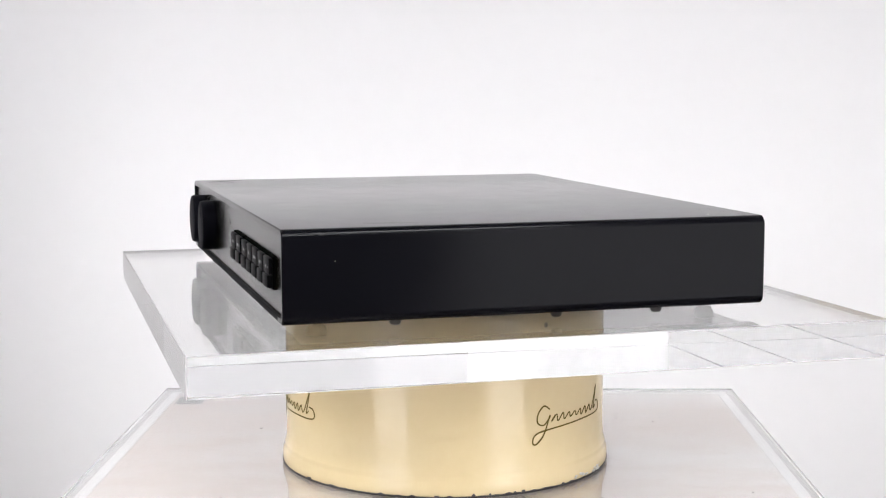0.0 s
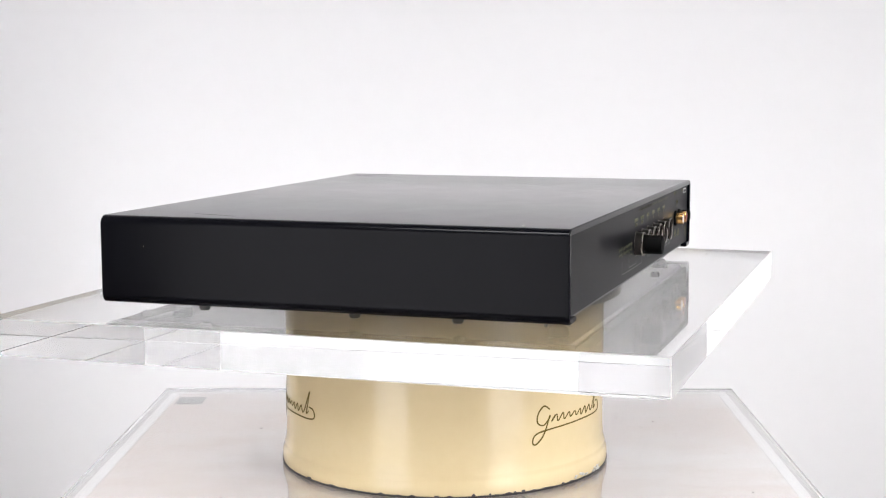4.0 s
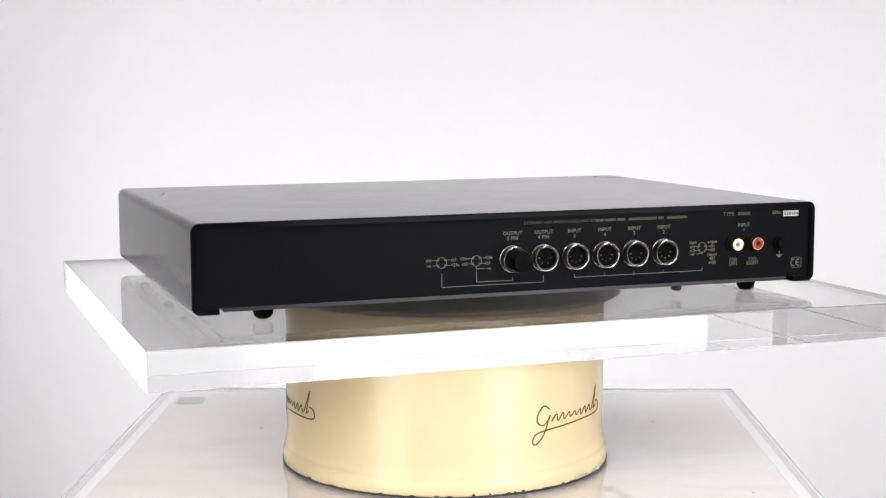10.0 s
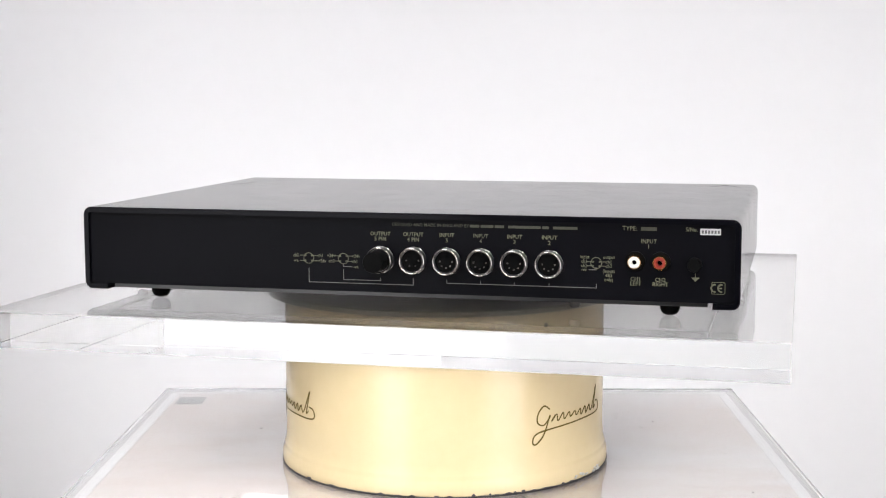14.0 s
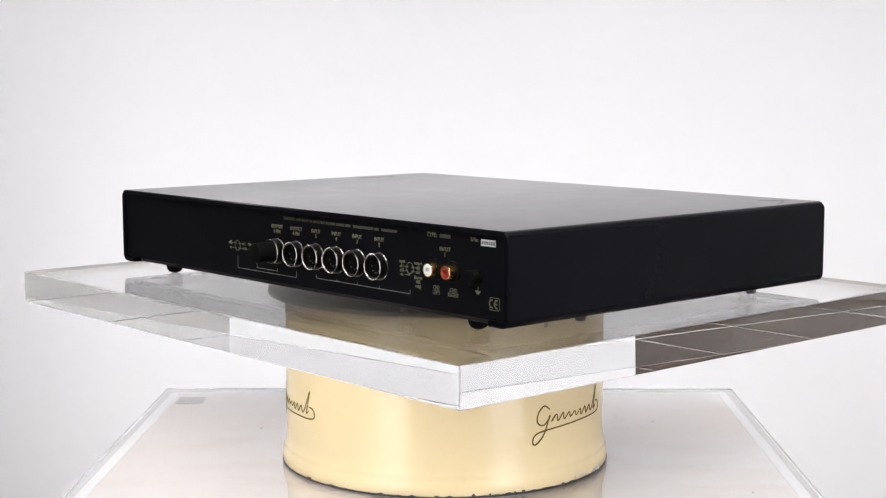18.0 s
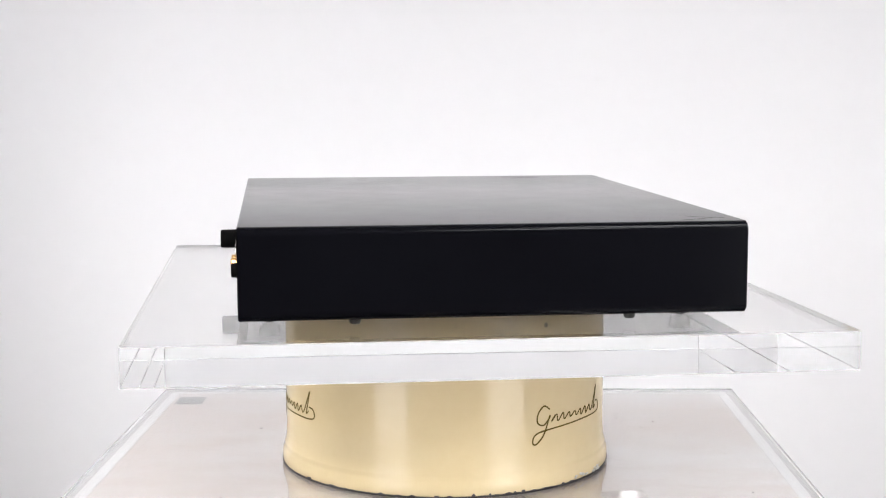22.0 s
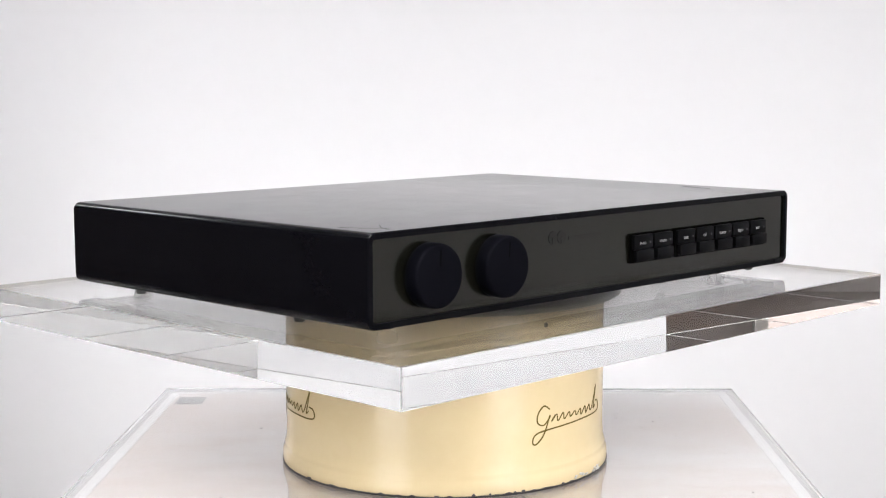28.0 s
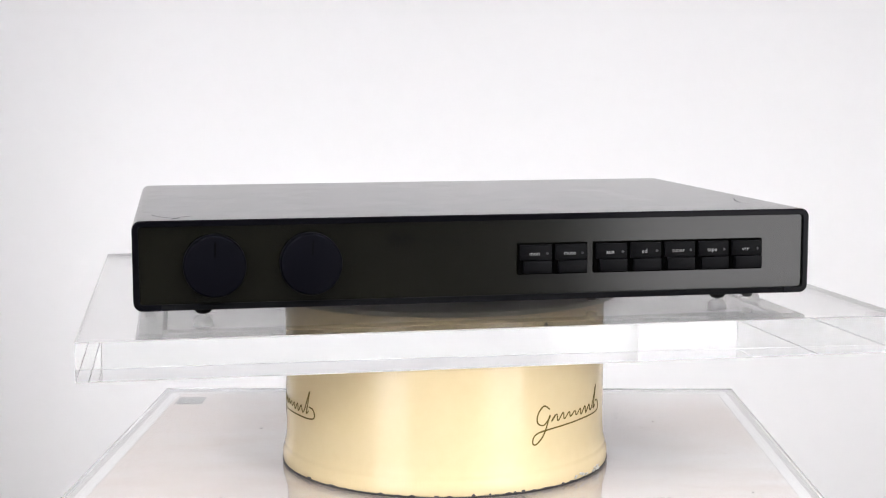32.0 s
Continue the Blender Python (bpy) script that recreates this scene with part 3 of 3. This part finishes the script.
def pin_diagram(root, cx, cz, r, ticks, y):
    bm = ink_ring(cx, cz, r, 0.00035, 0.00012, y, 20)
    for side, dz in ticks:
        a = cx + side * r * 0.75
        strip([(a, cz + dz), (cx + side * (r + 0.0026), cz + dz)], 0.00035, 0.00012, y, bm)
        ink_ring(a - side * 0.0004, cz + dz, 0.0005, 0.0003, 0.00012, y, 6, bm=bm)
    return part("pin_diagram", bm, INK_CREAM, root, "cream printed pin diagram", smooth=None)


def preamplifier():
    root = new("preamplifier")
    tagged(root, "slim black preamplifier with dark olive front on acrylic plate", "amplifier")
    sleeve(root)
    for line in ((0.1975, -0.066, 0.1920, -0.082), (0.1920, -0.082, 0.1895, -0.098), (-0.1800, -0.122, -0.1880, -0.131), (-0.1880, -0.131, -0.1925, -0.143), (-0.2045, -0.113, -0.1990, -0.126), (-0.1990, -0.126, -0.1880, -0.139)):
        scratch(root, *line)
    part("paint_chip", lathe([(0, 0), (0.0009, 0), (0.0006, 0.00015), (0, 0.0002)], 8), CHIP, root, "tiny bare paint chip", m=pose(0.2001, 0.1194, H - 0.00002))
    part("paint_chip", lathe([(0, 0), (0.0005, 0), (0.0004, 0.00012), (0, 0.00015)], 8), INK_DIM, root, "tiny bare paint chip", m=pose(W / 2 - 0.00002, -0.1201, 0.0365, 0, 90, 0))
    part("base_pan", box(-W / 2 + 0.0195, W / 2 - 0.0195, -D / 2 + 0.0142, D / 2 - 0.0045, 0.0008, 0.0042, 0.0003, 1), PAN, root, "black base pan")
    part("front_strip", box(-W / 2 + 0.0166, W / 2 - 0.0166, -D / 2 + 0.0003, -D / 2 + 0.014, 0.0001, 0.0036, 0.0004, 1), CHASSIS, root)
    # front: recessed olive panel in a black surround
    inner = rounded(W - 0.0078, H - 0.0078, 0.0022)
    outer = rounded(W - 0.0072, H - 0.0072, 0.0023)
    part("front_surround", frame_ring(outer, inner, -D / 2 + 0.0006, -D / 2 + 0.004, H / 2), CHASSIS, root)
    part("front_panel", prism(inner, -D / 2 + 0.0020, -D / 2 + 0.0050, H / 2), OLIVE, root, "dark olive brushed anodised front panel")
    knob(root, -0.1671, 0.0272, 2)
    knob(root, -0.1088, 0.0272, 4)
    yf = -D / 2 + 0.0020
    for cx, a in ((-0.0567, 0), (-0.0483, 180)):
        e = new("emblem")
        e.parent = root
        bm = lathe([(0, 0), (0.0042, 0), (0.0042, 0.00025), (0, 0.00025)], 32, axis="-y")
        part("emblem_disc", bm, INK_DARK, e, m=pose(cx, yf, 0.0398))
        part("emblem_notch", box(-0.0007, 0.0007, -0.0004, 0, -0.0040, 0.0004, 0.0001, 1), OLIVE, e, m=pose(cx, yf, 0.0398))
        tagged(e, "black round printed emblem")
    part("name_bar", prism(rounded(0.0335, 0.0024, 0.0008, 3), yf - 0.0002, yf + 0.0002, 0.0385), INK_FAINT, root, "faint dark printed bar", m=pose(-0.0248, 0, 0))
    edges = [0.0213, 0.0441, 0.0669, 0.0709, 0.0935, 0.1161, 0.1388, 0.1614, 0.1840]
    for k, words in ((0, "mon"), (1, "mute"), (3, "aux"), (4, "cd"), (5, "tuner"), (6, "tape"), (7, "vcr")):
        push_button(root, edges[k], edges[k + 1], words)
    # back
    part("rear_panel", prism(rounded(W - 0.0074, H - 0.0074, 0.0020), D / 2 - 0.0050, D / 2 - 0.0022, H / 2), REAR, root, "satin black rear panel with cream printing")
    yb = D / 2 - 0.0022
    for x, pins in ((0.0098, 5), (-0.0119, 4), (-0.0338, 5), (-0.0556, 5), (-0.0772, 5), (-0.0991, 5)):
        din_socket(root, x, 0.0248, pins)
    part("shorting_plug", lathe([(0, 0.002), (0.0068, 0.002), (0.0069, 0.004), (0.0069, 0.0060), (0.0066, 0.0064), (0.0066, 0.0178), (0.0062, 0.0188), (0.0054, 0.0190), (0, 0.0190)], 40, axis="y"), RUBBER, root, "black round plug in the first socket", m=pose(0.0098, yb, 0.0248))
    rca_socket(root, -0.1523, 0.0281, WHITE_PLASTIC, "white phono socket")
    rca_socket(root, -0.1677, 0.0281, RED_PLASTIC, "red phono socket")
    earth_post(root, -0.1883, 0.0272)

    def print_on(words, x, z, size, squeeze=1.0, mat=INK_CREAM, align="CENTER"):
        letters(words, size, mat, root, on_back(x, z, yb + 0.0001), label="cream printed lettering " + words, bold=0.00001, squeeze=squeeze, align=align)

    for x, a, b in ((0.0098, "OUTPUT", "5 PIN"), (-0.0119, "OUTPUT", "4 PIN"), (-0.0338, "INPUT", "5"), (-0.0556, "INPUT", "4"), (-0.0772, "INPUT", "3"), (-0.0991, "INPUT", "2")):
        print_on(a, x, 0.0413, 0.0036, 0.92)
        print_on(b, x, 0.0380, 0.0036, 0.92)
    print_on("INPUT", -0.1604, 0.0405, 0.0036, 0.92)
    print_on("1", -0.1604, 0.0373, 0.0036)
    print_on("CH1", -0.1527, 0.0171, 0.0035, 0.92)
    print_on("LEFT", -0.1527, 0.0143, 0.0035, 0.92)
    print_on("CH2", -0.1677, 0.0170, 0.0035, 0.92)
    print_on("RIGHT", -0.1677, 0.0142, 0.0035, 0.92)
    print_on("TYPE:", -0.1442, 0.0482, 0.0038, 0.95, align="LEFT")
    print_on("S/No.", -0.1862, 0.0483, 0.0036, 0.85)
    print_on("DESIGNED AND MADE IN ENGLAND BY", 0.0020, 0.0475, 0.0029, 0.935, align="LEFT", mat=INK_DIM)
    for xa, xb, z, h in ((-0.0486, -0.0547, 0.0475, 0.0017), (-0.0556, -0.0637, 0.0475, 0.0017), (-0.0646, -0.0705, 0.0475, 0.0017), (-0.0731, -0.0936, 0.0475, 0.0017), (-0.0946, -0.0987, 0.0475, 0.0017),
                         (-0.1014, -0.1166, 0.0475, 0.0017), (-0.1556, -0.1652, 0.0482, 0.0022)):
        part("printed_bar", box(xb, xa, yb - 0.0002, yb + 0.00012, z - h / 2, z + h / 2), INK_DIM, root, "dim cream printed bar", smooth=None)
    tag = part("serial_sticker", box(-0.2034, -0.1913, yb - 0.0002, yb + 0.0002, 0.0453, 0.0491, 0.0001, 1), STICKER, root, "white paper sticker")
    for k in range(6):
        part("digit_bar", box(-0.2029 + 0.0019 * k, -0.2016 + 0.0019 * k, yb, yb + 0.0003, 0.0461, 0.0481), DIGIT, tag, smooth=None)
    # small pin diagrams
    pin_diagram(root, 0.0580, 0.0245, 0.0034, ((1, 0.0017), (1, -0.0017), (-1, 0.0017), (-1, -0.0017)), yb)
    pin_diagram(root, 0.0346, 0.0247, 0.0034, ((1, 0.0017), (1, -0.0017), (-1, 0.0017), (-1, -0.0017)), yb)
    pin_diagram(root, -0.1284, 0.0264, 0.0034, ((1, 0.0008), (1, -0.0018), (-1, 0.0008), (-1, -0.0018)), yb)
    for words, x, z in (("ch2", 0.0667, 0.0262), ("-ve", 0.0667, 0.0228), ("ch1", 0.0500, 0.0262), ("+24v", 0.0490, 0.0228), ("+24v", 0.0430, 0.0264), ("ch2", 0.0425, 0.0230),
                        ("+24v", 0.0262, 0.0264), ("ch1", 0.0268, 0.0230), ("-ve", 0.0262, 0.0196), ("input", -0.1213, 0.0301), ("output", -0.1362, 0.0301), ("ch1", -0.1210, 0.0272),
                        ("ch2", -0.1210, 0.0246), ("-ve", -0.1208, 0.0222), ("ch1", -0.1362, 0.0272), ("ch2", -0.1362, 0.0246), ("(inputs", -0.1362, 0.0215), ("4&5", -0.1362, 0.0188), ("only)", -0.1362, 0.0162)):
        print_on(words, x, z, 0.0031, 0.85)
    lines = ([(0.0579, 0.0176), (0.0579, 0.0090), (-0.0118, 0.0090), (-0.0118, 0.0131)], [(0.0345, 0.0178), (0.0345, 0.0112), (0.0098, 0.0112), (0.0098, 0.0128)],
             [(-0.0338, 0.0128), (-0.0338, 0.0109), (-0.1286, 0.0109), (-0.1286, 0.0131)], [(-0.0556, 0.0109), (-0.0556, 0.0125)], [(-0.0772, 0.0109), (-0.0772, 0.0125)], [(-0.0991, 0.0109), (-0.0991, 0.0125)],
             [(0.0346, 0.0211), (0.0346, 0.0196), (0.0290, 0.0196)], [(-0.1284, 0.0236), (-0.1284, 0.0222), (-0.1240, 0.0222)])
    for pts in lines:
        part("printed_line", strip(pts, 0.00036, 0.00012, yb), INK_GREY, root, "thin cream printed line", smooth=None)
    part("earth_mark", prism([(-0.0026, 0.0012), (0.0026, 0.0012), (0.0, -0.0014)], 0, 0.00012, 0), INK_CREAM, root, "printed triangle", m=pose(-0.1888, yb, 0.0180), smooth=None)
    part("printed_line", strip([(-0.1888, 0.0192), (-0.1888, 0.0214)], 0.0004, 0.00012, yb), INK_CREAM, root, smooth=None)
    part("mark_frame", frame_ring(rounded(0.0082, 0.0074, 0.0008, 2), rounded(0.0076, 0.0068, 0.0006, 2), yb - 0.0001, yb + 0.00012, 0.01305), INK_CREAM, root, "printed square outline", m=pose(-0.2026, 0, 0), smooth=None)
    bm = ink_ring(-0.2006, 0.01305, 0.0022, 0.0009, 0.00012, yb, 12, 180.0, -90.0)
    ink_ring(-0.2046, 0.01305, 0.0022, 0.0009, 0.00012, yb, 12, 180.0, -90.0, bm)
    strip([(-0.2029, 0.01305), (-0.2043, 0.01305)], 0.0009, 0.00012, yb, bm)
    part("conformity_mark", bm, INK_CREAM, root, "cream printed letters CE", smooth=None)
    for x, y in ((0.1690, 0.1330), (-0.1725, 0.1330), (-0.1740, -0.1215), (0.1650, -0.1215)):
        foot(root, x, y)
    for x, y in ((0.2070, -0.0830), (0.2070, 0.0170), (0.2070, 0.0820), (-0.2070, 0.0830), (-0.2070, -0.0810), (-0.1140, 0.1400), (0.0735, -0.1368), (0.1780, -0.1410)):
        screw(root, x, y)
    return root


UNIT = preamplifier()


# ---------------------------------------------------------------- what turns
# seconds and degrees of the plate's turn, about 8.6 degrees a second
TURNS = [(0, 286.05), (1, 277.35), (2, 268.66), (3, 260.05), (6, 234.55), (7, 225.87), (8, 217.28), (9, 208.90), (10, 200.38), (11, 191.78), (12, 183.18), (13, 174.63), (14, 166.15),
         (17, 140.40), (18, 131.28), (19, 122.66), (20, 113.92), (21, 105.30), (22, 96.70), (23, 88.12), (24, 79.53), (25, 70.95), (28, 45.50), (29, 36.90), (30, 28.30), (31, 19.55), (32, 10.42)]


def motions():
    disc, plate_rows, unit = [], [], []
    for t, a in TURNS:
        c, s = math.cos(radians(a)), math.sin(radians(a))
        disc.append((t, pose(0, 0, DISC_Z, 0, 0, a)))
        plate_rows.append((t, pose(0, 0, PLATE_Z, 0, 0, a)))
        unit.append((t, pose(-0.0031 * c + 0.0056 * s, -0.0031 * s - 0.0056 * c, UNIT_Z, 0, 0, a)))
    walk(DISC, disc)
    walk(PLATE, plate_rows)
    walk(UNIT, unit)


motions()
